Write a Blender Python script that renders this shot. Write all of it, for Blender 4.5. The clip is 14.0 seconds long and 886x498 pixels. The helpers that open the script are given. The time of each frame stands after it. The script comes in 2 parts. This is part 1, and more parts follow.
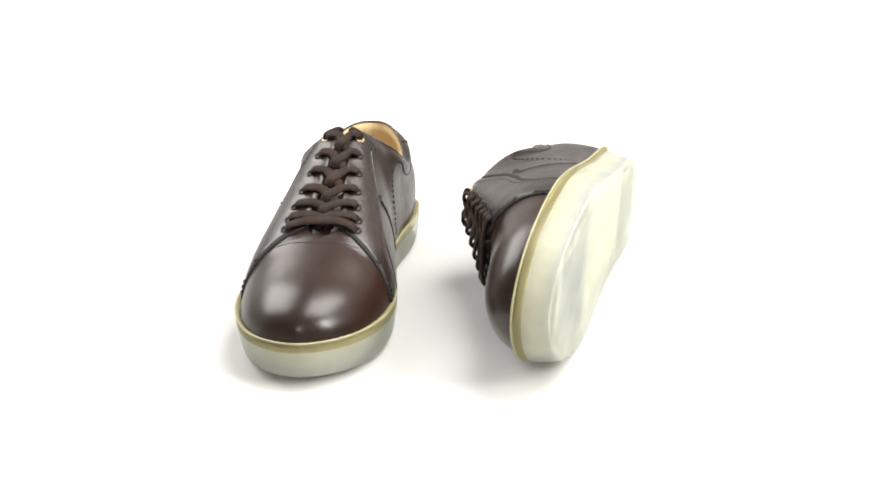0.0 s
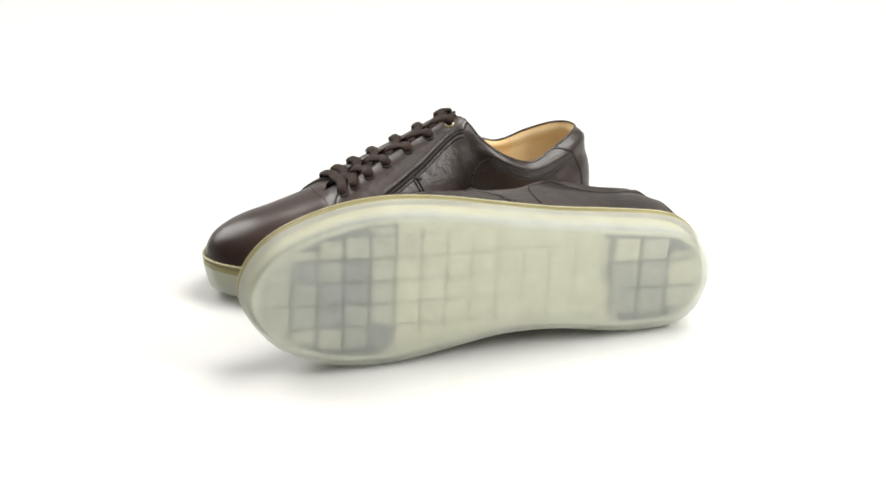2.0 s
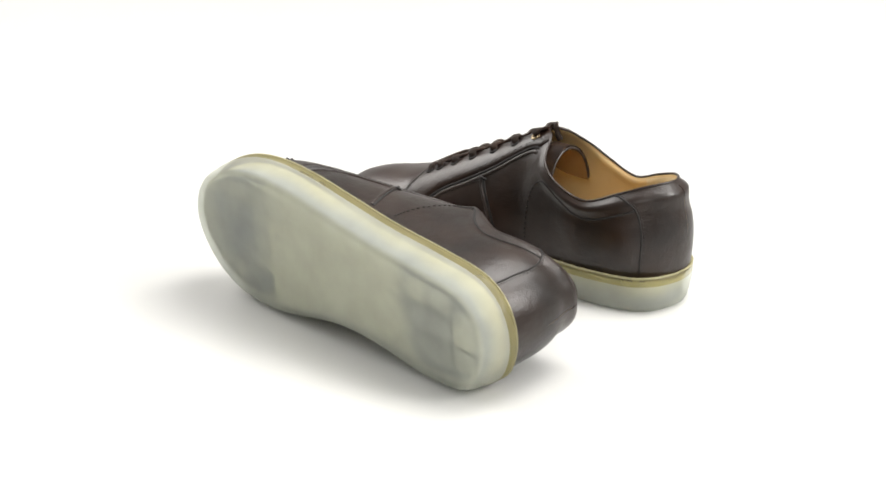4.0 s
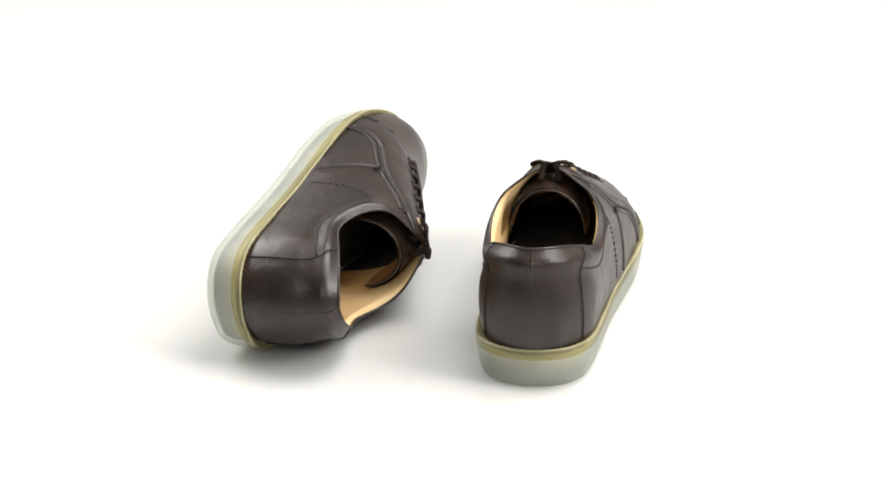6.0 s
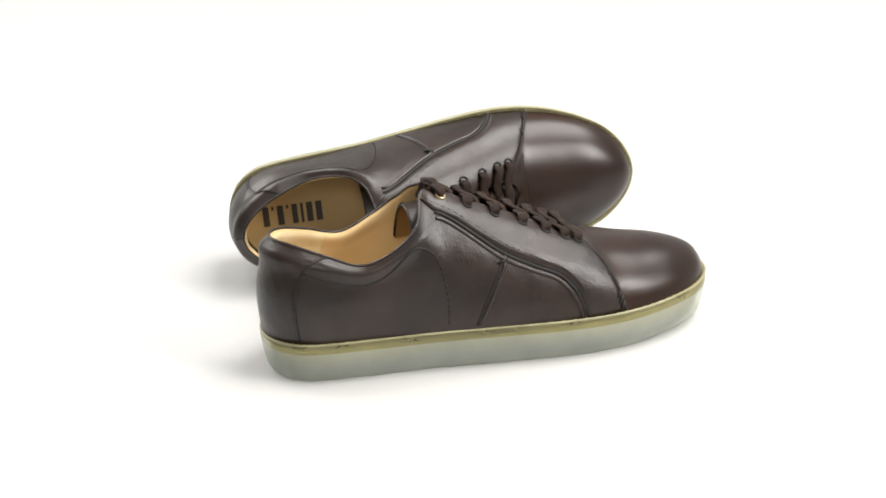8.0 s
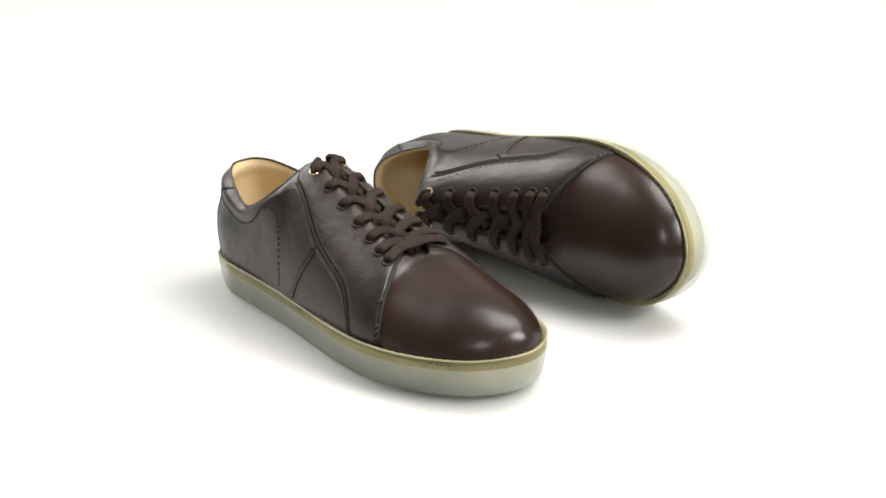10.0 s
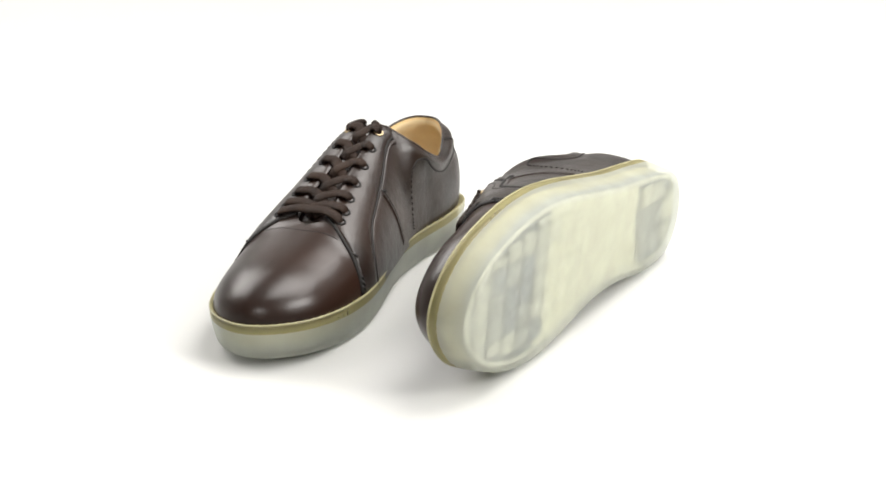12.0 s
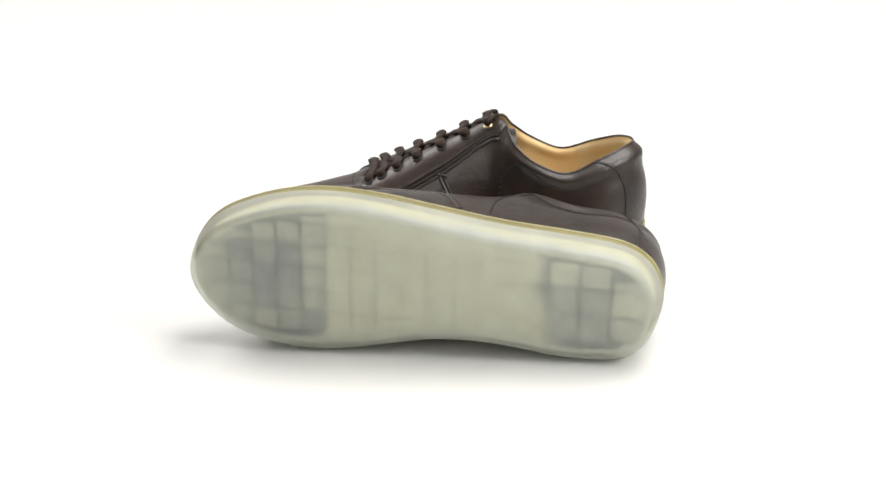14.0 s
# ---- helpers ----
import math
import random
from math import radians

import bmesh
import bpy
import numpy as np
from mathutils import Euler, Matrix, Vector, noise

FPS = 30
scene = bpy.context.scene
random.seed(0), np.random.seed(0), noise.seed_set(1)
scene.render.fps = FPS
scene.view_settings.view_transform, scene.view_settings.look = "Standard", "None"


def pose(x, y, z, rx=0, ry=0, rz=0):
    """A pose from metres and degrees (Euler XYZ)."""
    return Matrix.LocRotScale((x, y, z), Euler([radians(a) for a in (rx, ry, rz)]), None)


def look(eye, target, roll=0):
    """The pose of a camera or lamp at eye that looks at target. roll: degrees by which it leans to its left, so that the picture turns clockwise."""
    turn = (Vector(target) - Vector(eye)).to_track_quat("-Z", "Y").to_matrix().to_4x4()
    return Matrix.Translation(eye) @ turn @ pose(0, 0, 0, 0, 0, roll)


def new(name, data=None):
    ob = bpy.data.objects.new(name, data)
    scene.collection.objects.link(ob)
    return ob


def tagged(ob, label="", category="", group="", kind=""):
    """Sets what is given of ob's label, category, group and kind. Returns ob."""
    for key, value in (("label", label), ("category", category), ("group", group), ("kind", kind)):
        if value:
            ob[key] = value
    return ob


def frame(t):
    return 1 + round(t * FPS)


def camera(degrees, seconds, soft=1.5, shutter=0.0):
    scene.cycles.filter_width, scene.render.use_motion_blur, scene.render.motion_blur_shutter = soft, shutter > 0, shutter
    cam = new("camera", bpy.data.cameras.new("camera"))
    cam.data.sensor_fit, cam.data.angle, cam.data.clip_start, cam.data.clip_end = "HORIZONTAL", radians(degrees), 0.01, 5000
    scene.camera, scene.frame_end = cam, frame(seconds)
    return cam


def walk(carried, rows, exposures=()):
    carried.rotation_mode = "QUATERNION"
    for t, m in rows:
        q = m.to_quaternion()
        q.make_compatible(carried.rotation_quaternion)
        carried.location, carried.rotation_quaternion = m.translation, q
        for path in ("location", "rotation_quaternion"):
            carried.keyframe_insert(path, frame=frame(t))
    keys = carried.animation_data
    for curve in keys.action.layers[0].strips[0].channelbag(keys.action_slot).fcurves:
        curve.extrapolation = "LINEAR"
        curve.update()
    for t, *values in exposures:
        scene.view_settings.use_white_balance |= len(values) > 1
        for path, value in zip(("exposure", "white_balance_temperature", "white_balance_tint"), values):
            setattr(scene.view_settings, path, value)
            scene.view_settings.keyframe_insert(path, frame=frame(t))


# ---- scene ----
cam = camera(34.65, 14.0, soft=1.8)
eye_pose = pose(0, -0.9276, 0.3838, 69.34, 0, 0.227) @ pose(0, 0, 0, 0, 0, -1.95)
walk(cam, [(0.0, eye_pose), (14.0, eye_pose)], exposures=[(0.0, 0.35), (0.5, 0.12), (1.0, 0.0), (14.0, 0.0)])

# ---- light: a white photo studio with soft boxes ----
world = bpy.data.worlds.new("studio")
scene.world = world
world.use_nodes = True
world.node_tree.nodes["Background"].inputs[0].default_value = (1.0, 0.99, 0.97, 1)
world.node_tree.nodes["Background"].inputs[1].default_value = 0.30


def softbox(name, eye, target, w, h, watts, colour=(1, 0.98, 0.95)):
    lamp = bpy.data.lights.new(name, "AREA")
    lamp.shape, lamp.size, lamp.size_y, lamp.energy, lamp.color = "RECTANGLE", w, h, watts, colour
    ob = new(name, lamp)
    ob.matrix_basis = look(eye, target)
    return ob


softbox("softbox_back_left", (-1.25, 1.1, 1.55), (0, 0.25, 0), 1.4, 1.3, 40)
softbox("softbox_overhead", (0.75, 0.25, 1.75), (0.1, 0.2, 0), 1.2, 1.2, 47)
softbox("softbox_right", (1.2, -0.65, 0.95), (0, 0, 0.05), 0.5, 0.55, 22)
softbox("softbox_front", (-0.15, -1.6, 1.05), (0, 0, 0.05), 0.4, 0.4, 6)


# ---- materials ----
def material(name, colour, rough=0.5, metal=0.0, spec=0.5, coat=0.0, coat_rough=0.2):
    m = bpy.data.materials.new(name)
    m.use_nodes = True
    b = m.node_tree.nodes["Principled BSDF"]
    b.inputs["Base Color"].default_value = (*colour, 1)
    b.inputs["Roughness"].default_value = rough
    b.inputs["Metallic"].default_value = metal
    b.inputs["Specular IOR Level"].default_value = spec
    b.inputs["Coat Weight"].default_value = coat
    b.inputs["Coat Roughness"].default_value = coat_rough
    return m


def varied(m, low, high, scale, detail=4, rough=None, bump=0.0, bump_scale=900, bump_detail=3, creases=0.0):
    """Two-scale colour variation, roughness variation and fine relief in object space."""
    nt = m.node_tree
    b = nt.nodes["Principled BSDF"]
    co = nt.nodes.new("ShaderNodeTexCoord")
    n = nt.nodes.new("ShaderNodeTexNoise")
    n.inputs["Scale"].default_value, n.inputs["Detail"].default_value = scale, detail
    nt.links.new(co.outputs["Object"], n.inputs["Vector"])
    ramp = nt.nodes.new("ShaderNodeValToRGB")
    ramp.color_ramp.elements[0].position, ramp.color_ramp.elements[1].position = 0.32, 0.68
    ramp.color_ramp.elements[0].color, ramp.color_ramp.elements[1].color = (*low, 1), (*high, 1)
    nt.links.new(n.outputs["Fac"], ramp.inputs["Fac"])
    nt.links.new(ramp.outputs["Color"], b.inputs["Base Color"])
    if rough:
        mr = nt.nodes.new("ShaderNodeMapRange")
        mr.inputs["To Min"].default_value, mr.inputs["To Max"].default_value = rough
        n2 = nt.nodes.new("ShaderNodeTexNoise")
        n2.inputs["Scale"].default_value, n2.inputs["Detail"].default_value = scale * 3.1, 5
        nt.links.new(co.outputs["Object"], n2.inputs["Vector"])
        nt.links.new(n2.outputs["Fac"], mr.inputs["Value"])
        nt.links.new(mr.outputs["Result"], b.inputs["Roughness"])
    if bump:
        n3 = nt.nodes.new("ShaderNodeTexVoronoi")
        n3.inputs["Scale"].default_value = bump_scale
        n4 = nt.nodes.new("ShaderNodeTexNoise")
        n4.inputs["Scale"].default_value, n4.inputs["Detail"].default_value = bump_scale * 0.12, bump_detail
        nt.links.new(co.outputs["Object"], n3.inputs["Vector"])
        nt.links.new(co.outputs["Object"], n4.inputs["Vector"])
        add = nt.nodes.new("ShaderNodeMath")
        add.operation = "MULTIPLY_ADD"
        add.inputs[1].default_value = 1.6 + creases
        nt.links.new(n4.outputs["Fac"], add.inputs[0])
        nt.links.new(n3.outputs["Distance"], add.inputs[2])
        bp = nt.nodes.new("ShaderNodeBump")
        bp.inputs["Strength"].default_value, bp.inputs["Distance"].default_value = bump, 0.0006
        nt.links.new(add.outputs[0], bp.inputs["Height"])
        nt.links.new(bp.outputs["Normal"], b.inputs["Normal"])
    return m


leather = varied(material("dark_brown_leather", (0.02, 0.011, 0.008), 0.4, spec=0.55), (0.0068, 0.0034, 0.0021), (0.025, 0.0122, 0.0073), 26, rough=(0.26, 0.48), bump=0.17, bump_scale=1000, creases=4.0)
toe_leather = varied(material("polished_brown_leather", (0.03, 0.016, 0.012), 0.3, spec=0.40), (0.0115, 0.0055, 0.0036), (0.028, 0.0128, 0.0082), 14, rough=(0.24, 0.37), bump=0.07, bump_scale=700, creases=1.0)
thread_dark = material("brown_thread", (0.014, 0.010, 0.008), 0.6)
seam_dark = material("dark_thread", (0.008, 0.006, 0.005), 0.7)
lace_mat = varied(material("waxed_lace", (0.022, 0.014, 0.011), 0.45, spec=0.18), (0.014, 0.0075, 0.0048), (0.032, 0.0175, 0.011), 60, rough=(0.5, 0.7), bump=0.5, bump_scale=1400)
lining_mat = varied(material("tan_lining", (0.55, 0.33, 0.15), 0.6), (0.74, 0.52, 0.25), (0.82, 0.62, 0.33), 18, rough=(0.5, 0.7), bump=0.1, bump_scale=900)
insole_mat = varied(material("tan_insole", (0.48, 0.31, 0.14), 0.6), (0.35, 0.24, 0.105), (0.46, 0.32, 0.15), 18, rough=(0.5, 0.7), bump=0.1, bump_scale=900)
# orange-tan of the tongue back, darkened to include the shade inside the collar
tongue_mat = varied(material("shaded_tan_lining", (0.3, 0.17, 0.06), 0.6), (0.26, 0.145, 0.05), (0.34, 0.19, 0.07), 22, rough=(0.5, 0.7), bump=0.1, bump_scale=900)
grip_mat = varied(material("pale_suede", (0.8, 0.64, 0.38), 0.85), (0.74, 0.58, 0.33), (0.82, 0.67, 0.42), 40, rough=(0.75, 0.95), bump=0.25, bump_scale=1600)
textile_mat = varied(material("black_textile", (0.02, 0.015, 0.012), 0.9), (0.012, 0.009, 0.008), (0.028, 0.02, 0.016), 60, bump=0.3, bump_scale=1500)
print_mat = material("black_print", (0.03, 0.022, 0.015), 0.6)
brass = material("antique_brass", (0.55, 0.42, 0.25), 0.3, metal=1.0)
gold_rubber = varied(material("amber_rubber", (0.5, 0.45, 0.2), 0.35), (0.26, 0.235, 0.125), (0.38, 0.35, 0.20), 60, rough=(0.3, 0.45))
def tread_shade(f):
    """Tread rubber between cream (0) and smoky blue-grey (1), which paints in dark refraction."""
    mix = lambda p, q: tuple(a + (b - a) * f for a, b in zip(p, q))
    low, high = mix((0.58, 0.565, 0.42), (0.04, 0.055, 0.085)), mix((0.68, 0.66, 0.50), (0.24, 0.265, 0.29))
    return varied(material("tread_rubber", high, 0.5), low, high, 30 + 55 * f, rough=(0.4, 0.6))


TREADS = [tread_shade(f) for f in (0.0, 0.2, 0.45, 0.72, 1.0)]


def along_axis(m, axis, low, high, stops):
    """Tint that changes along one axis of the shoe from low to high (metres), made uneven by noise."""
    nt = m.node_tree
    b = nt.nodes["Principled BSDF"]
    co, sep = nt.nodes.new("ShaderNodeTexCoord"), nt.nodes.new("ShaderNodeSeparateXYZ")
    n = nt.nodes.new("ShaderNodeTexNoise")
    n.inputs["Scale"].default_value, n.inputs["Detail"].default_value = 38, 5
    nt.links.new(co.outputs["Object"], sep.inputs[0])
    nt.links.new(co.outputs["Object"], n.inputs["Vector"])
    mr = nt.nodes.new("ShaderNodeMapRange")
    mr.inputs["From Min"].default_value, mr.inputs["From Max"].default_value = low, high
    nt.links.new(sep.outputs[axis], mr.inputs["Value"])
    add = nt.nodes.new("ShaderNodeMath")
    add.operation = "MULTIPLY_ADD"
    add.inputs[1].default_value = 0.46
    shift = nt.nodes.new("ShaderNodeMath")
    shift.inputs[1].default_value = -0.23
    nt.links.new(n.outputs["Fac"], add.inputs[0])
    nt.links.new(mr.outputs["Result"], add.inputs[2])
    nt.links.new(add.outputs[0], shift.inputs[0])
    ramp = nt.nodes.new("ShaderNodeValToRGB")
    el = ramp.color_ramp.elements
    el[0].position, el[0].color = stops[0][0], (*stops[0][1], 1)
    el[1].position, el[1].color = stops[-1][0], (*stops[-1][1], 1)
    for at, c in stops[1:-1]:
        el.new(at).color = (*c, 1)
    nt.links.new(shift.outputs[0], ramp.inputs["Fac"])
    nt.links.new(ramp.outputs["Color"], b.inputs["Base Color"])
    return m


# dark toe and heel stops stand in for refraction in the clear rubber
core_mat = along_axis(material("cream_core", (0.6, 0.58, 0.42), 0.6), 0, 0.0, 0.3, [(0.0, (0.50, 0.49, 0.39)), (0.06, (0.30, 0.32, 0.31)), (0.10, (0.05, 0.07, 0.095)), (0.22, (0.08, 0.10, 0.12)), (0.28, (0.59, 0.575, 0.44)), (0.70, (0.60, 0.585, 0.45)), (0.75, (0.07, 0.09, 0.12)), (0.90, (0.04, 0.055, 0.08)), (0.96, (0.45, 0.45, 0.38))])
# inner wall: dark blue-grey at the bottom, amber towards the top
wall_mat = along_axis(material("graded_wall", (0.3, 0.3, 0.27), 0.6), 2, 0.004, 0.028, [(0.0, (0.06, 0.08, 0.11)), (0.24, (0.13, 0.15, 0.15)), (0.42, (0.30, 0.28, 0.16)), (0.66, (0.42, 0.37, 0.16)), (1.0, (0.44, 0.38, 0.15))])
rim_mat = varied(material("cream_rim", (0.56, 0.55, 0.44), 0.5), (0.50, 0.495, 0.40), (0.60, 0.59, 0.47), 45, rough=(0.4, 0.6))
rib_mat = material("brown_ribs", (0.13, 0.10, 0.04), 0.6)
thread_mat = material("yellow_welt_thread", (0.34, 0.29, 0.13), 0.6)


def icy(name, colour, clear, rough=0.3):
    """Cloudy see-through rubber: part of the light goes straight through."""
    m = material(name, colour, rough, spec=0.5)
    nt = m.node_tree
    b = nt.nodes["Principled BSDF"]
    out = nt.nodes["Material Output"]
    tr = nt.nodes.new("ShaderNodeBsdfTransparent")
    tr.inputs[0].default_value = (0.93, 0.95, 0.93, 1)
    tl = nt.nodes.new("ShaderNodeBsdfTranslucent")
    tl.inputs[0].default_value = (*colour, 1)
    m1, m2 = nt.nodes.new("ShaderNodeMixShader"), nt.nodes.new("ShaderNodeMixShader")
    m1.inputs[0].default_value, m2.inputs[0].default_value = 0.35, clear
    co, n = nt.nodes.new("ShaderNodeTexCoord"), nt.nodes.new("ShaderNodeTexNoise")
    n.inputs["Scale"].default_value, n.inputs["Detail"].default_value = 35, 4
    mr = nt.nodes.new("ShaderNodeMapRange")
    mr.inputs["To Min"].default_value, mr.inputs["To Max"].default_value = clear - 0.12, clear + 0.12
    nt.links.new(co.outputs["Object"], n.inputs["Vector"])
    nt.links.new(n.outputs["Fac"], mr.inputs["Value"])
    nt.links.new(mr.outputs["Result"], m2.inputs[0])
    nt.links.new(b.outputs[0], m1.inputs[1])
    nt.links.new(tl.outputs[0], m1.inputs[2])
    nt.links.new(m1.outputs[0], m2.inputs[1])
    nt.links.new(tr.outputs[0], m2.inputs[2])
    nt.links.new(m2.outputs[0], out.inputs[0])
    return m


ice = icy("icy_clear_rubber", (0.68, 0.69, 0.61), 0.49, 0.45)
amber = icy("amber_clear_rubber", (0.55, 0.49, 0.24), 0.56)
floor_mat = varied(material("white_sweep", (0.60, 0.60, 0.585), 0.15), (0.615, 0.615, 0.60), (0.635, 0.635, 0.62), 3, rough=(0.12, 0.2))


# walls out of view, added for reflections: white brightens the floor, grey darkens the leather
unseen_backdrop_mat = varied(material("unseen_white_backdrop", (0.8, 0.8, 0.79), 0.6), (0.78, 0.78, 0.77), (0.81, 0.81, 0.80), 2)
unseen_wall_paint = varied(material("unseen_grey_wall", (0.3, 0.3, 0.3), 0.8), (0.28, 0.28, 0.28), (0.33, 0.33, 0.32), 2)


# ---- the studio: one white sheet that curves up into added, unseen walls ----
def finish(name, bm, mat, smooth=True):
    me = bpy.data.meshes.new(name)
    bmesh.ops.recalc_face_normals(bm, faces=bm.faces[:])
    bm.to_mesh(me)
    bm.free()
    me.materials.append(mat)
    if smooth:
        for p in me.polygons:
            p.use_smooth = True
    return new(name, me)


def sweep():
    """Floor of the studio with a coved edge that rises into an added wall out of view, white behind and grey in front.
    """
    bm = bmesh.new()
    prof = [(0.0, 0.0), (1.0, 0.0), (2.6, 0.0)] + [(2.6 + 0.6 * math.sin(k * math.pi / 16), 0.6 - 0.6 * math.cos(k * math.pi / 16)) for k in range(1, 9)] + [(3.2, 3.0)]
    n = 64
    rings = []
    for r, z in prof[1:]:
        rings.append([bm.verts.new((r * math.cos(2 * math.pi * k / n), r * math.sin(2 * math.pi * k / n), z)) for k in range(n)])
    mid = bm.verts.new((0, 0, 0))
    for k in range(n):
        bm.faces.new((mid, rings[0][k], rings[0][(k + 1) % n]))
        for a, b in zip(rings, rings[1:]):
            bm.faces.new((a[k], b[k], b[(k + 1) % n], a[(k + 1) % n]))
    ob = finish("floor", bm, floor_mat)
    ob.data.materials.append(unseen_wall_paint)
    ob.data.materials.append(unseen_backdrop_mat)
    for p in ob.data.polygons:
        p.material_index = 0 if p.center.z < 0.005 else (2 if p.center.y > 0 else 1)
    return tagged(ob, "seamless glossy white studio sweep under the shoes", "floor", kind="structure")


sweep()


# ---- shoe geometry, in millimetres: x from heel to toe, y towards the outer side, z up ----
def curve(points, u, before=None, after=None):
    """Catmull-Rom through points at parameter u in 0..len-1; before and after lead on past the ends."""
    n = len(points) - 1
    u = min(max(u, 0.0), n - 1e-6)
    i = int(u)
    f = u - i
    p1, p2 = Vector(points[i]), Vector(points[i + 1])
    p0 = Vector(points[i - 1]) if i else (Vector(before) if before else 2 * p1 - p2)
    p3 = Vector(points[i + 2]) if i + 2 <= n else (Vector(after) if after else 2 * p2 - p1)
    return 0.5 * (2 * p1 + (p2 - p0) * f + (2 * p0 - 5 * p1 + 4 * p2 - p3) * f * f + (3 * p1 - p0 - 3 * p2 + p3) * f ** 3)


SOLE_OUT = [(0, 0), (2.5, 14), (10.5, 27.5), (27, 37), (61, 41.5), (100, 45), (139, 51), (174, 56.5), (206, 58.5), (234, 55), (260, 46), (280, 34), (293.5, 17), (298.5, -2)]
SOLE_IN = [(0, 0), (2, -14), (9, -28), (25, -38.5), (60, -40.5), (100, -35.5), (134, -36), (163, -42), (193, -49), (222, -52), (250, -49), (275, -38.5), (292, -21), (298.5, -2)]


def spring(x):
    """Height of the underside: the toe lifts a little."""
    return 6.5 * max(0.0, (x - 190) / 115) ** 2


def outline(inset, n=44):
    """Closed plan of the sole, moved inwards by inset."""
    pts = [curve(SOLE_OUT, 13 * k / n, SOLE_IN[1], SOLE_IN[-2]) for k in range(n)] + [curve(SOLE_IN, 13 * (n - k) / n, SOLE_OUT[1], SOLE_OUT[-2]) for k in range(n)]
    out = []
    for k, p in enumerate(pts):
        d = (pts[(k + 1) % len(pts)] - pts[k - 1]).normalized()
        out.append((p.x + d.y * inset, p.y - d.x * inset))
    return out


TOP = 27.0


def foxing(x):
    return TOP + 0.7 * spring(x)


UPPER_B = {
    1: [(2, 0), (5, 13.5), (14, 25.5), (31, 34.5), (60, 38.5), (85, 42), (108, 45), (124, 48), (150, 51), (180, 54), (203, 54.5), (214, 54), (224, 52.5), (243, 49), (265, 41), (283, 28), (292.5, 14), (296, -2)],
    -1: [(2, 0), (5, -13.5), (14, -25.5), (31, -34.5), (60, -36.5), (85, -34.5), (108, -34), (124, -35.5), (150, -40.5), (180, -46), (203, -49), (214, -49.5), (224, -49), (243, -46.5), (265, -40), (283, -27.5), (292.5, -15), (296, -2)],
}
UPPER_T = [(10, 0, 87.5), (13, 9.5, 87.5), (22, 18.5, 85.5), (38, 27, 80), (60, 33.5, 73), (82, 35, 82), (96, 28, 94), (106, 6, 107.5), (136, 6.5, 95.5), (168, 8.5, 82), (190, 11, 72), (203, 8, 67), (209, 0, 64.7), (239, 0, 58.5), (265, 0, 54), (284, -1, 47.5), (293.5, -2, 39), (296.5, -2, 29)]
BEND = [58, 58, 60, 64, 70, 78, 80, 80, 82, 84, 86, 88, 90, 90, 90, 90, 90, 90]


def shell(side, u, v, lift=0.0):
    """A point of the upper: u runs from heel to toe (0..17), v from the sole to the top edge (0..1); lift is along the normal."""
    def raw(u, v):
        b = curve(UPPER_B[side], u, UPPER_B[-side][1], UPPER_B[-side][-2])
        t = curve(UPPER_T, u, (11, -12, 87.5))
        a = radians(curve([(c, 0) for c in BEND], u).x)
        g, h = (1 - math.cos(a * v)) / (1 - math.cos(a)), math.sin(a * v) / math.sin(a)
        z0 = foxing(b.x) - 5
        return Vector((b.x + (t.x - b.x) * g, b.y + ((t.y * side if t.y > 0 else t.y) - b.y) * g, z0 + (t.z - z0) * h))
    p = raw(u, v)
    # padded collar roll below the edge
    lift += 3.3 * math.exp(-((v - 0.84) / 0.10) ** 2) * min(1.0, max(0.0, (6.4 - u) / 1.2)) - 0.4 * math.exp(-((v - 0.62) / 0.06) ** 2) * min(1.0, max(0.0, (5.8 - u) / 1.0))
    lift += 3.8 * math.sin(math.pi * min(1.0, v / 0.95)) * min(1.0, max(0.0, (5.0 - u) / 2.0))
    if lift:
        e = 0.02
        du = raw(min(u + e, 17), v) - raw(max(u - e, 0), v)
        dv = raw(u, min(v + e, 1)) - raw(u, max(v - e, 0))
        n = dv.cross(du)
        if n.length > 1e-9:
            n.normalize()
            p = p + n * (lift * side)
    return p


def lining_depth(u, v):
    """How far the lining lies inside the leather: a soft roll under the collar that comes up to the edge."""
    pad = 5.2 * math.exp(-((v - 0.84) / 0.11) ** 2) * min(1.0, max(0.0, (6.4 - u) / 1.2))
    return (2.0 + pad) * (1 - 0.75 * max(0.0, (v - 0.9) / 0.1) ** 2)


# ---- building helpers ----
def part(name, bm, mat, parent, label="", smooth=True):
    ob = finish(name, bm, mat, smooth)
    ob.parent = parent
    if label:
        tagged(ob, label)
    return ob


class Maker:
    """Turns shoe millimetres into object metres; the outer side is +y on a left shoe and -y on a right one."""
    def __init__(self, sign, size):
        self.sign, self.long, self.wide, self.unit = sign, 0.001015 * size, 0.000972 * size, 0.001 * size

    def __call__(self, p):
        return Vector((p[0] * self.long, p[1] * self.wide * self.sign, p[2] * self.unit))


def grid(bm, rows, closed=False):
    vs = [[bm.verts.new(p) for p in r] for r in rows]
    for a, b in zip(vs, vs[1:]):
        n = len(a)
        for k in range(n if closed else n - 1):
            q = (a[k], a[(k + 1) % n], b[(k + 1) % n], b[k])
            if len({tuple(round(c, 7) for c in v.co) for v in q}) >= 3:
                try:
                    bm.faces.new(q)
                except ValueError:
                    pass
    return vs


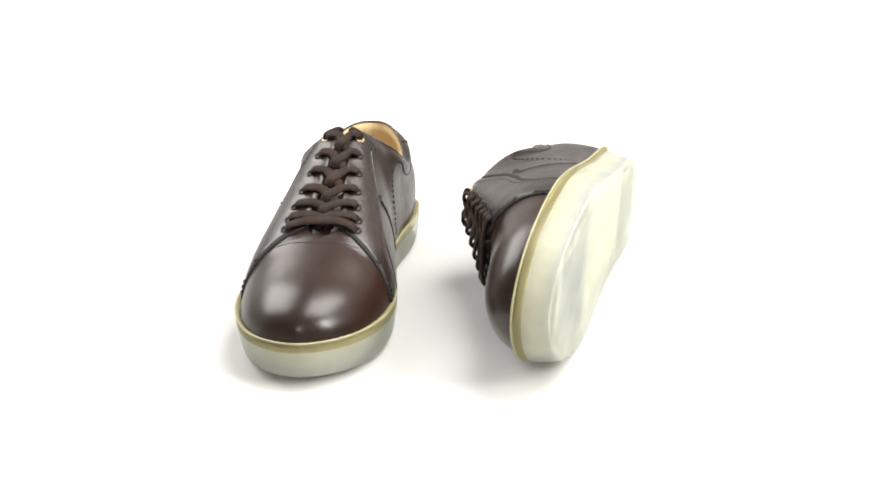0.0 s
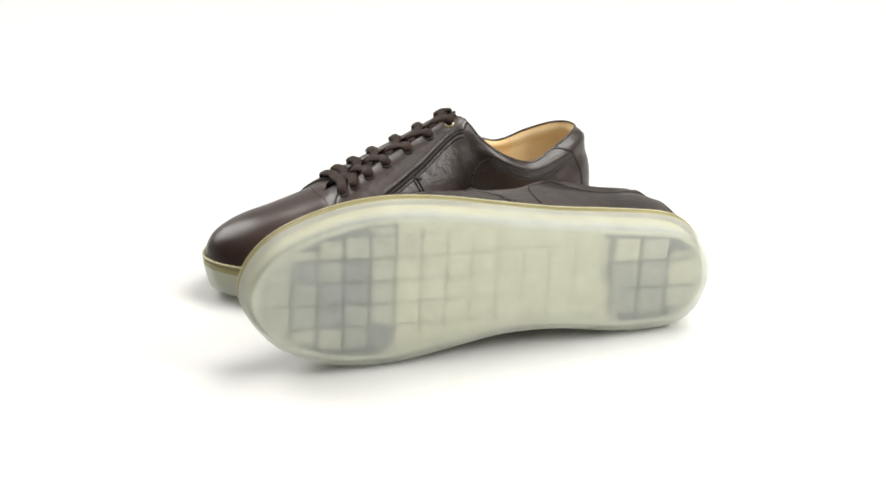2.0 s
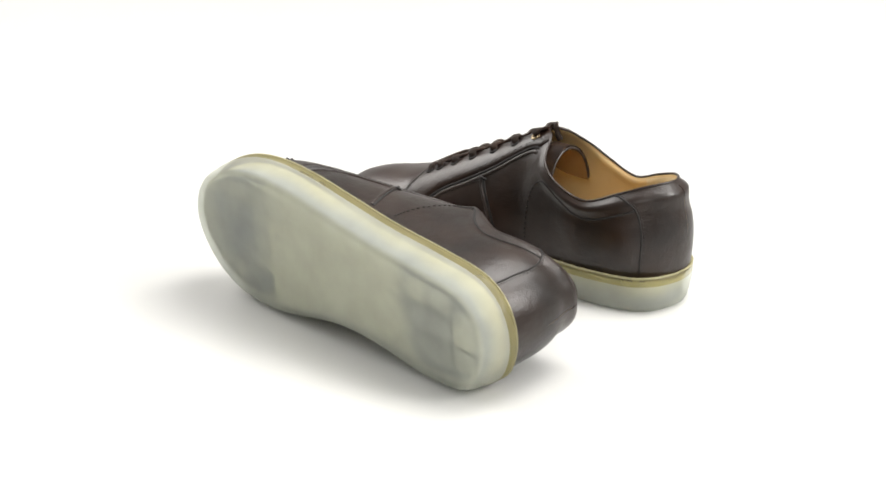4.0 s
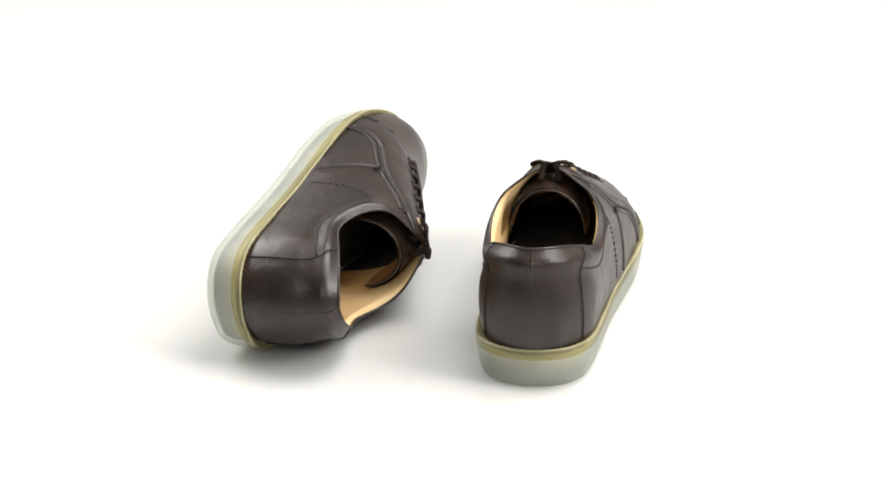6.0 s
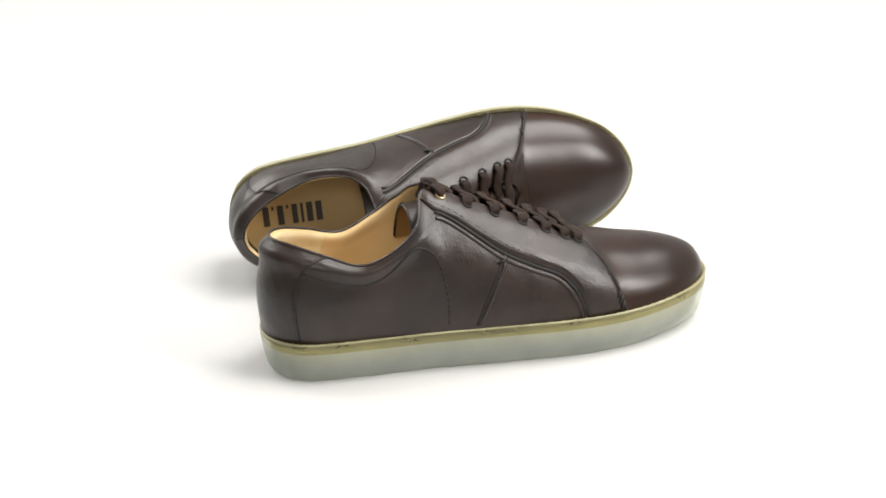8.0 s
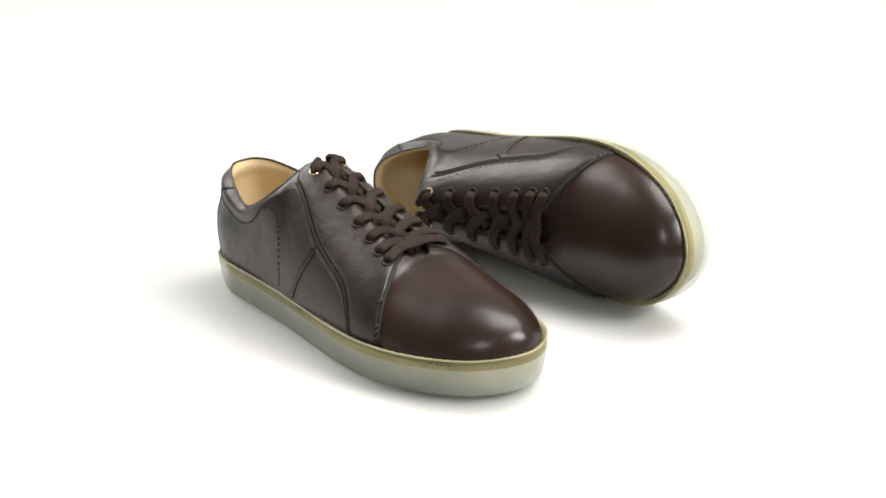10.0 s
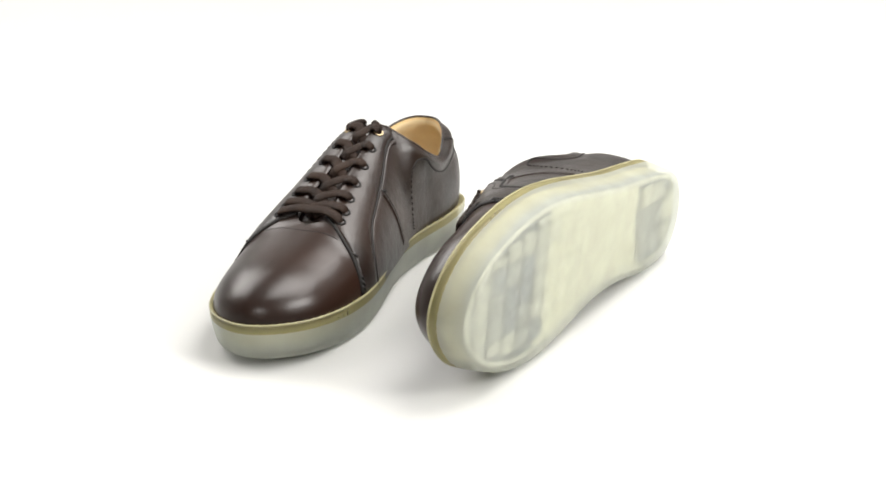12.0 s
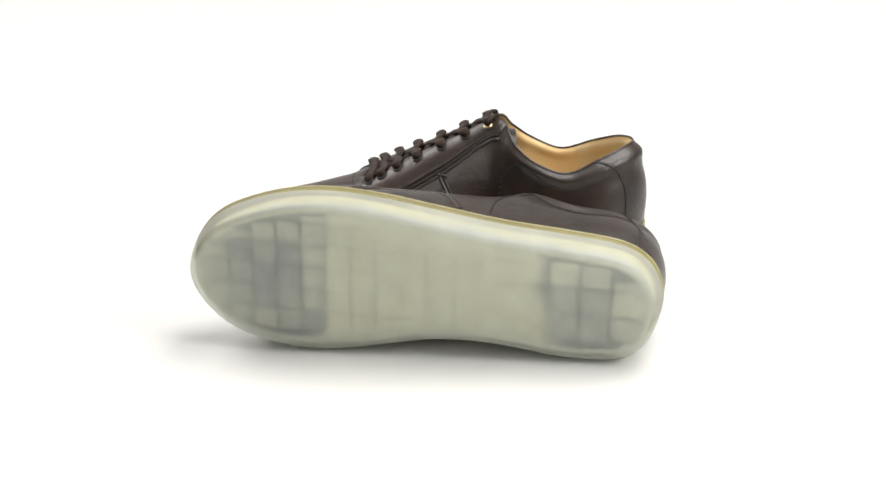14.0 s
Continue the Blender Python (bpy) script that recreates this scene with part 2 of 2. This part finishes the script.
def tube(bm, pts, ra, rb=None, up=Vector((0, 0, 1)), n=8, ends=True, taper=None):
    """A tube of elliptical section along pts: ra across, rb along up."""
    rb = rb or ra
    rows = []
    for i, p in enumerate(pts):
        d = (pts[min(i + 1, len(pts) - 1)] - pts[max(i - 1, 0)])
        d = d.normalized() if d.length > 1e-9 else Vector((1, 0, 0))
        w = up[i] if isinstance(up, list) else up
        a = d.cross(w)
        a = a.normalized() if a.length > 1e-6 else Vector((0, 1, 0))
        c = a.cross(d).normalized()
        f = taper[i] if taper else 1
        rows.append([p + a * (ra * f * math.cos(2 * math.pi * k / n)) + c * (rb * f * math.sin(2 * math.pi * k / n)) for k in range(n)])
    vs = grid(bm, rows, closed=True)
    if ends:
        for r in (vs[0], vs[-1]):
            try:
                bm.faces.new(r)
            except ValueError:
                pass


def slab(bm, f, nu, nv, thick):
    """A thick sheet: f(a, b, lift) over the unit square, with its rim closed."""
    top = grid(bm, [[f(i / nu, j / nv, thick) for j in range(nv + 1)] for i in range(nu + 1)])
    low = grid(bm, [[f(i / nu, j / nv, -0.4) for j in range(nv + 1)] for i in range(nu + 1)])
    rim = lambda g: g[0] + [r[-1] for r in g[1:]] + g[-1][-2::-1] + [r[0] for r in g[-2:0:-1]]
    a, b = rim(top), rim(low)
    for k in range(len(a)):
        try:
            bm.faces.new((a[k], a[(k + 1) % len(a)], b[(k + 1) % len(b)], b[k]))
        except ValueError:
            pass


# edges of the panels in (u, v)
STAY_LOW = {
    1: [(6.62, 0.99), (6.74, 0.80), (7.3, 0.66), (8.0, 0.52), (8.6, 0.45), (9.1, 0.40), (9.4, 0.30), (9.55, 0.18), (9.6, 0.05)],
    -1: [(6.62, 0.99), (6.74, 0.82), (7.3, 0.72), (8.0, 0.62), (8.6, 0.55), (9.2, 0.48), (9.55, 0.36), (9.75, 0.20), (9.8, 0.05)],
}
STAY_TOP = [(7.0, 1.0), (7.3, 1.0), (7.8, 1.0), (8.4, 1.0), (9.0, 1.0), (9.7, 1.0), (10.5, 0.95), (11.2, 0.55), (11.75, 0.06)]
SADDLE = {1: [(7.97, 0.51), (7.86, 0.40), (7.5, 0.23), (7.1, 0.06)], -1: [(8.15, 0.60), (7.98, 0.48), (7.65, 0.28), (7.3, 0.06)]}
COUNTER = [(3.1, 1.0), (2.75, 0.86), (2.45, 0.72), (2.3, 0.5), (2.35, 0.25), (2.4, 0.08)]
ARCH = [(5.2, 0.80), (5.6, 0.74), (5.95, 0.60), (6.1, 0.4), (6.1, 0.2), (6.05, 0.08)]
COLLAR_LINE = [(2.5, 0.72), (3.2, 0.68), (3.9, 0.66), (4.6, 0.69), (5.1, 0.78), (5.4, 0.79), (5.7, 0.71), (5.95, 0.6)]
CAP = [(10.45, 0.97), (10.75, 0.8), (11.15, 0.6), (11.5, 0.34), (11.75, 0.06)]
VAMP = [(12.2, 1.0), (12.1, 0.9), (11.85, 0.78), (11.5, 0.66)]


def along(ctrl, side, n, mm, lift):
    out = []
    for k in range(n + 1):
        q = curve(ctrl, (len(ctrl) - 1) * k / n)
        out.append(mm(shell(side, q.x, min(max(q.y, 0), 1), lift)))
    return out


def outward(ctrl, side, n, mm):
    return [(b - a).normalized() for a, b in zip(along(ctrl, side, n, mm, 0), along(ctrl, side, n, mm, 3))]


def dashes(bm, pts, r, gap=1):
    """Thread stitches along a line of points."""
    for k in range(0, len(pts) - 1, 1 + gap):
        tube(bm, [pts[k], pts[k + 1]], r, n=5)


def offset_line(ctrl, du, dv):
    return [(u + du, v + dv) for u, v in ctrl]


def tack(mm, side, u, v, du, dv):
    """A short bar tack across a seam."""
    bm = bmesh.new()
    a, b, c = (mm(shell(side, u + f * du, v + f * dv, l)) for f, l in ((-1, 0.5), (0, 1.5), (1, 0.5)))
    tube(bm, [a, b, c], 0.0010, n=6)
    return bm


def panel(mm, side, low, high, nu, nv, thick):
    bm = bmesh.new()

    def f(a, b, lift):
        lo, hi = curve(low, a * (len(low) - 1)), curve(high, a * (len(high) - 1))
        q = lo + (hi - lo) * b
        edge = min(a, 1 - a, b, 1 - b)
        l = lift if lift < 0 else lift * (0.55 + 0.45 * min(1.0, edge / 0.09))
        return mm(shell(side, q.x, min(max(q.y, 0.0), 1.0), l))
    slab(bm, f, nu, nv, thick)
    return bm


def shoe(name, sign, label, size=1.0):
    mm = Maker(sign, size)
    root = new(name)
    tagged(root, label, "shoe", group="pair of sneakers")

    # outsole: a clear cup with a rounded lower edge
    bm = bmesh.new()
    rows = []
    for inset, z in ((9, 0.0), (6.4, 0.2), (4.6, 1.2), (3.4, 3.2), (2.5, 7), (1.6, 12), (0.9, 16), (0.6, 20)):
        rows.append([mm((x, y, z + spring(x) * (1 - 0.3 * z / TOP))) for x, y in outline(inset)])
    vs = grid(bm, rows, closed=True)
    bm.faces.new(vs[0])
    outsole = part("outsole", bm, ice, root, "cloudy icy translucent rubber cupsole")

    # amber band on top of the cup, with a groove
    bm = bmesh.new()
    rows = []
    for inset, dz in ((0.9, -7.2), (0.45, -6.6), (0.35, -3.4), (0.4, -1.8), (0.9, -1.5)):
        rows.append([mm((x, y, foxing(x) + dz)) for x, y in outline(inset, 60)])
    grid(bm, rows, closed=True)
    part("foxing_band", bm, amber, root, "yellowed amber rubber foxing band")

    # yellow ridge where the band meets the leather
    bm = bmesh.new()
    rows = []
    for inset, dz in ((0.9, -1.5), (0.3, -1.4), (0.05, -0.9), (0.5, -0.3), (1.3, -0.3), (1.9, -0.9), (4.5, -1.9), (7, -4)):
        rows.append([mm((x, y, foxing(x) + dz)) for x, y in outline(inset, 60)])
    grid(bm, rows, closed=True)
    part("welt", bm, gold_rubber, root, "thin yellow rubber welt ridge")

    # stitches in the welt
    bm = bmesh.new()
    pts = outline(2.6, 110)
    for k in range(0, len(pts), 2):
        (x0, y0), (x1, y1) = pts[k], pts[(k + 1) % len(pts)]
        tube(bm, [mm((x0, y0, foxing(x0) - 1.4)), mm(((x0 + x1) / 2, (y0 + y1) / 2, foxing(x0) - 0.8)), mm((x1, y1, foxing(x1) - 1.4))], 0.0004, n=5)
    part("welt_stitching", bm, thread_mat, root)

    # filling seen through the clear rubber
    bm = bmesh.new()
    rows = [[mm((x, y, z + spring(x))) for x, y in outline(i)] for i, z in ((9.9, 4.6), (9.7, 4.6))]
    vs = grid(bm, rows, closed=True)
    bm.faces.new(vs[0])
    part("midsole_core", bm, core_mat, outsole, "cream core, dark refraction painted in blue-grey under toe and heel")

    bm = bmesh.new()
    grid(bm, [[mm((x, y, 4.6 + spring(x))) for x, y in outline(i)] for i in (6.6, 8.2, 9.8)], closed=True)
    part("midsole_rim", bm, rim_mat, outsole, "cream rubber rim under the clear skin")
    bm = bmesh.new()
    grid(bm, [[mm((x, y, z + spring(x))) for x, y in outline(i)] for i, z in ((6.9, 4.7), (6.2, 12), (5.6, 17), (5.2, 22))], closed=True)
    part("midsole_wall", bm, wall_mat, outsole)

    # fine ribs under the band
    ticks = random.Random(9)
    bm = bmesh.new()
    for k, (x, y) in enumerate(outline(2.2, 75)):
        if x > 210:
            tube(bm, [mm((x, y, foxing(x) - 8.0 - ticks.uniform(0, 2.5))), mm((x, y, foxing(x) - 4.5))], ticks.uniform(0.0003, 0.0007), n=5)
    tagged(part("inner_ribs", bm, rib_mat, outsole), kind="stuff")

    # quarters and vamp
    bm = bmesh.new()
    for side in (1, -1):
        grid(bm, [[mm(shell(side, 10.9 * i / 76, j / 18)) for j in range(19)] for i in range(77)])
    bmesh.ops.remove_doubles(bm, verts=bm.verts[:], dist=0.00012)
    part("quarter", bm, leather, root, "dark brown grained leather quarters")
    bm = bmesh.new()
    for side in (1, -1):
        grid(bm, [[mm(shell(side, 10.9 + 6.1 * i / 46, j / 18)) for j in range(19)] for i in range(47)])
    bmesh.ops.remove_doubles(bm, verts=bm.verts[:], dist=0.00012)
    part("toe_cap", bm, toe_leather, root, "polished dark brown leather toe")

    # lining and footbed
    bm = bmesh.new()
    for side in (1, -1):
        grid(bm, [[mm(shell(side, 7.6 * i / 60, v, -lining_depth(7.6 * i / 60, v))) for v in [0.05 + 0.95 * j / 24 for j in range(25)]] for i in range(61)])
    bmesh.ops.remove_doubles(bm, verts=bm.verts[:], dist=0.0002)
    part("lining", bm, lining_mat, root, "tan leather lining")
    bm = bmesh.new()
    for side in (1, -1):
        grid(bm, [[mm(shell(side, 3.5 * i / 24, v, -lining_depth(3.5 * i / 24, v) - (0.5 if i < 24 else 0.0))) for v in [0.3 + 0.66 * j / 18 for j in range(19)]] for i in range(25)])
    bmesh.ops.remove_doubles(bm, verts=bm.verts[:], dist=0.0002)
    part("heel_grip", bm, grip_mat, root, "pale tan suede heel grip")
    bm = bmesh.new()
    for side in (1, -1):
        grid(bm, [[mm(shell(side, 7.6 + 6.4 * i / 30, 0.05 + 0.95 * j / 12, -2.0)) for j in range(13)] for i in range(31)])
    bmesh.ops.remove_doubles(bm, verts=bm.verts[:], dist=0.0002)
    part("vamp_lining", bm, textile_mat, root, "black textile vamp lining")
    bm = bmesh.new()
    bm.faces.new([bm.verts.new(mm((x, y, 38))) for x, y in outline(9) if x < 124])
    footbed = part("footbed", bm, insole_mat, root, "tan leather footbed with dark printed bars")
    bm = bmesh.new()
    bm.faces.new([bm.verts.new(mm((x, y, 37.6))) for x, y in outline(9) if 118 < x < 240])
    part("footbed_front", bm, textile_mat, root, "black textile footbed front")
    bm = bmesh.new()
    x, base = 24, -8.5
    for w, h in ((4.5, 15), (1.6, 3), (4.5, 15), (1.6, 3), (4, 15), (2, 15), (4.5, 15), (4.5, 15)):
        q = [(x, base), (x + w, base), (x + w, base + h), (x, base + h)]
        bm.faces.new([bm.verts.new(mm((a, -b, 38.3))) for a, b in q])
        x += w + 2.2
    part("print", bm, print_mat, footbed, "row of dark printed bars")

    # collar binding
    bm = bmesh.new()
    rim = [shell(1, 6.95 * (1 - k / 60), 1, -0.2) for k in range(60)] + [shell(-1, 6.95 * k / 60, 1, -0.2) for k in range(61)]
    tube(bm, [mm(p) for p in rim], 0.0009, n=8)
    part("collar_binding", bm, leather, root)

    # tongue, dark on top and tan below, the tan deepened by painted shade
    spine = [(210, 0, 63.5), (192, 0, 70.5), (165, 0, 82.5), (138, 0, 95), (116, 0, 99.5), (95, 0, 99)]
    for nm, dz, mat in (("tongue", 0.0, leather), ("tongue_lining", -3.2, tongue_mat)):
        bm = bmesh.new()
        rows = []
        for i in range(31):
            c = curve(spine, 5 * i / 30)
            w = 25 - 6 * i / 30
            f = min(1.0, max(0.0, (i - 15) / 11))
            f = f * f * (3 - 2 * f)
            row = []
            for k in range(17):
                t = k / 8 - 1
                y = (1 - f) * w * t + f * 27 * math.sin(1.5 * t)
                z = -(1 - f) * 0.018 * (w * t) ** 2 + f * 30 * (math.cos(1.5 * t) - 1)
                row.append(mm((c.x - 0.004 * (w * t) ** 2, y * (1 + dz * 0.02), c.z + dz - 1.5 + z)))
            rows.append(row)
        grid(bm, rows)
        part(nm, bm, mat, root, "tan leather tongue back with shade in its colour" if dz else "")
        end = rows[-1]
    bm = bmesh.new()
    tube(bm, [p + Vector((0, 0, 0.0016)) for p in end], 0.0009, n=8)
    part("tongue_edge", bm, leather, root)

    for side in (1, -1):
        stay = part("eyestay", panel(mm, side, STAY_LOW[side], STAY_TOP, 60, 10, 1.4), leather, root)
        bm = bmesh.new()
        dashes(bm, along(offset_line(STAY_LOW[side], 0.10, 0.05), side, 90, mm, 1.55), 0.00022)
        part("stitching", bm, thread_dark, stay)
        bm = bmesh.new()
        tube(bm, along(offset_line(STAY_LOW[side][1:], -0.03, -0.012), side, 60, mm, 0.15), 0.0011, n=6)
        part("edge_groove", bm, seam_dark, stay)
        fold = offset_line(STAY_LOW[side][1:], -0.10, -0.045)
        bm = bmesh.new()
        tube(bm, along(fold, side, 60, mm, 0.1), 0.0014, 0.0009, up=outward(fold, side, 60, mm), n=8)
        part("edge_fold", bm, leather, stay)
        bm = bmesh.new()
        tube(bm, along(COUNTER, side, 40, mm, 0.05), 0.0006, n=6)
        heel = part("heel_seam", bm, seam_dark, root)
        bm = bmesh.new()
        dashes(bm, along(offset_line(COUNTER, -0.09, 0), side, 60, mm, 0.15), 0.00025)
        part("stitching", bm, thread_dark, heel)
        bm = bmesh.new()
        ups = outward(SADDLE[side], side, 30, mm)
        tube(bm, along(SADDLE[side], side, 30, mm, 0.0), 0.0010, 0.0006, up=ups, n=8)
        seam = part("saddle_seam", bm, seam_dark, root)
        bm = bmesh.new()
        tube(bm, along(offset_line(SADDLE[side], 0.075, 0.0), side, 30, mm, 0.2), 0.0012, 0.0007, up=ups, n=8)
        part("seam_fold", bm, leather, seam)
        for u, v, w in (((7.9, 0.44, 0.11),) if side > 0 else ((8.02, 0.53, 0.11),)):
            part("bar_tack", tack(mm, side, u + 0.03, v, w, 0.02), seam_dark, seam)
        bm = bmesh.new()
        dashes(bm, along(ARCH, side, 46, mm, 0.15), 0.00055)
        part("quarter_stitching", bm, seam_dark, root)
        bm = bmesh.new()
        tube(bm, along(COLLAR_LINE, side, 40, mm, 0.0), 0.0007, n=6)
        part("collar_seam", bm, seam_dark, root)
        bm = bmesh.new()
        tube(bm, along(offset_line(CAP, 0.06, 0), side, 30, mm, 0.1), 0.0013, n=6)
        part("cap_groove", bm, seam_dark, root)
        for u, v in ((11.2, 0.44), (11.48, 0.22), (11.55, 0.17), (11.62, 0.12)):
            part("bar_tack", tack(mm, side, u, v, 0.16, 0.03), seam_dark, root)
        bm = bmesh.new()
        tube(bm, along(VAMP, side, 20, mm, -0.05), 0.00032, n=6)
        part("vamp_seam", bm, seam_dark, root)

    # seven pairs of eyelets with flat laces that cross towards the toe
    def eye(side, i):
        return 7.2 + i * 0.525, 0.885 - 0.016 * i

    for side in (1, -1):
        for i in range(7):
            u, v = eye(side, i)
            c, o = mm(shell(side, u, v, 1.5)), mm(shell(side, u, v, 6))
            n = (o - c).normalized()
            a = n.orthogonal().normalized()
            b = n.cross(a)
            bm = bmesh.new()
            ring = [c + (a * math.cos(k * math.pi / 8) + b * math.sin(k * math.pi / 8)) * 0.0028 for k in range(17)]
            tube(bm, ring, 0.0008, n=6, up=n, ends=False)
            part("eyelet", bm, brass if i == 0 else seam_dark, root, "small brass ring eyelet" if i == 0 else "")
    for i in range(7):
        for side in (1, -1):
            if i == 6 and side == -1:
                continue
            u, v = eye(side, i)
            out = (mm(shell(side, u, v, 5)) - mm(shell(side, u, v, 0))).normalized()
            start = [shell(side, u, v, 0.3), shell(side, u + 0.01, v + 0.02, 3.0), shell(side, u + 0.05, v + 0.06, 4.0)]
            flat = Vector((0.45, 0, 0.9))
            if i < 6:
                over = 1.5 if side < 0 else 0.2
                e0 = shell(side, u + 0.16, 1, 0)
                mid = (shell(1, u + 0.34, 1, 0) + shell(-1, u + 0.34, 1, 0)) / 2
                pts = start + [e0 + Vector((-0.5, 0, 2.6)), mid + Vector((-1, side * 1.2, 1.4 + over)), mid + Vector((2.0, -side * 2.2, -0.4 + over)), mid + Vector((3.5, -side * 4.5, -3))]
                ups = [out, out, out, flat, flat, flat, flat]
            else:
                u2, v2 = eye(-side, i)
                e0, e1 = shell(side, u, 1, 0), shell(-side, u, 1, 0)
                out2 = (mm(shell(-side, u2, v2, 5)) - mm(shell(-side, u2, v2, 0))).normalized()
                mid = (e0 + e1) / 2
                pts = start + [e0 + Vector((2, 0, 3.4)), mid + Vector((2.5, 0, 3.4)), e1 + Vector((2, 0, 3.4)), shell(-side, u2 + 0.05, v2 + 0.06, 3.7), shell(-side, u2, v2, 0.3)]
                ups = [out, out, out, flat, flat, flat, out2, out2]
            line = [curve(pts, (len(pts) - 1) * k / 30) for k in range(31)]
            turn = [curve(ups, (len(ups) - 1) * k / 30).normalized() for k in range(31)]
            bm = bmesh.new()
            tube(bm, [mm(p) for p in line], 0.0037, 0.0013, up=turn, n=10, taper=[0.85 + 0.15 * min(1, k / 5) for k in range(31)])
            part("lace", bm, lace_mat, root)
    # lace ends that loop over the top of the eyestay into the shoe
    for side in (1, -1):
        u, v = eye(side, 0)
        pts = [shell(side, u, v, 1.0), shell(side, u - 0.05, v + 0.02, 4.0), shell(side, u - 0.10, 1.0, 2.4) + Vector((-0.5, -side * 1.5, 0.5)), Vector((107, side * 5, 104.5)), Vector((105, side * 6, 99))]
        bm = bmesh.new()
        tube(bm, [mm(curve(pts, 4 * k / 18)) for k in range(19)], 0.0022, 0.0011, up=Vector((0.6, 0, 0.8)), n=10)
        part("lace", bm, lace_mat, root)

    # tread blocks under the clear skin: large squares at the heel, plates at the waist, small squares in front
    meshes = {}
    rng = random.Random(5)
    inside = outline(10.5, 60)
    strips = [(22 + 19.0 * k, 19.0, 1.9) for k in range(3)] + [(85.5 + 16.5 * k, 16.5, 0.4) for k in range(4)] + [(151.6 + 15.6 * k, 15.6, 0.5 if k < 4 else 1.4) for k in range(9)]
    for x, pitch, gap in strips:
        ends = []
        for off in (-0.45 * pitch, 0.45 * pitch):
            near = [y for px, y in inside if abs(px - x - off) < 5]
            ends.append((min(near), max(near)) if near else (0, 0))
        lo, hi = max(e[0] for e in ends), min(e[1] for e in ends)
        for col in range(-4, 5):
            y = (col + 0.15) * pitch
            y0, y1 = max(lo, y - pitch / 2), min(hi, y + pitch / 2)
            if y1 - y0 < 5:
                continue
            rim = min(y0 - lo, hi - y1) < 3 or x > 270 or x < 30
            # heel and toe blocks carry the refracted dark in their colour
            if x < 70:
                dark = rng.choice((2, 3, 3)) if not rim else rng.choice((1, 1, 2))
            elif x < 145:
                dark = 0
            else:
                level = (x + rng.uniform(-9, 9) - 196) / 9
                dark = int(min(2 if rim else 4, max(0, level * 1.6)))
                if dark > 3 and rng.random() < 0.25:
                    dark = 3
            mesh = meshes.get(dark)
            if mesh is None:
                bm = bmesh.new()
                bmesh.ops.create_cube(bm, size=1)
                for w in bm.verts:
                    k = 0.90 if w.co.z < 0 else 1.0
                    w.co = Vector((w.co.x * k, w.co.y * k, w.co.z))
                bmesh.ops.bevel(bm, geom=[e for e in bm.edges if abs(e.verts[0].co.z - e.verts[1].co.z) > 0.5], offset=0.07, segments=2, affect="EDGES")
                ob = finish("tread_block", bm, TREADS[dark], smooth=False)
                meshes[dark] = ob.data
            else:
                ob = new("tread_block", mesh)
            ob.parent = outsole
            ob.location = mm((x, (y0 + y1) / 2, (3.9 if 70 < x < 200 else 3.3) + spring(x)))
            ob.scale = ((pitch - gap) * mm.long, (y1 - y0 - gap) * mm.wide, 0.0011)
    return root


right_shoe = shoe("right_shoe", -1, "dark brown leather sneaker standing on a clear sole")
left_shoe = shoe("left_shoe", 1, "dark brown leather sneaker lying on its side", 1.009)


# ---- the turntable carries both shoes round ----
TURN = [(0.0, 0.0), (0.5, -15.06), (1.0, -30.09), (1.5, -45.2), (2.0, -60.43), (2.5, -75.3), (3.1, -93.8), (5.4, -163.88), (6.0, -182.9), (6.5, -200.05), (7.0, -215.98), (7.5, -231.27), (8.1, -248.93), (10.4, -324.22), (11.0, -344.72), (11.5, -360.25), (12.0, -376.03), (12.5, -391.62), (13.0, -408.59), (13.5, -425.86), (14.0, -443.67)]
RIGHT_AT = pose(-0.0548, 0.1548, 0.0, 0, 0, -97.92)
LEFT_AT = Matrix(((-0.2779, 0.0922, -0.9562, 0.1491), (-0.9588, 0.0350, 0.2820, 0.1134), (0.0595, 0.9951, 0.0787, 0.0368), (0, 0, 0, 1)))


def turned(t):
    for (t0, a0), (t1, a1) in zip(TURN, TURN[1:]):
        if t <= t1 + 1e-9:
            return a0 + (a1 - a0) * (t - t0) / (t1 - t0)


def motions():
    times = [0.25 * k for k in range(57)]
    for thing, at in ((right_shoe, RIGHT_AT), (left_shoe, LEFT_AT)):
        walk(thing, [(t, pose(0, 0, 0, 0, 0, turned(t)) @ at) for t in times])


motions()
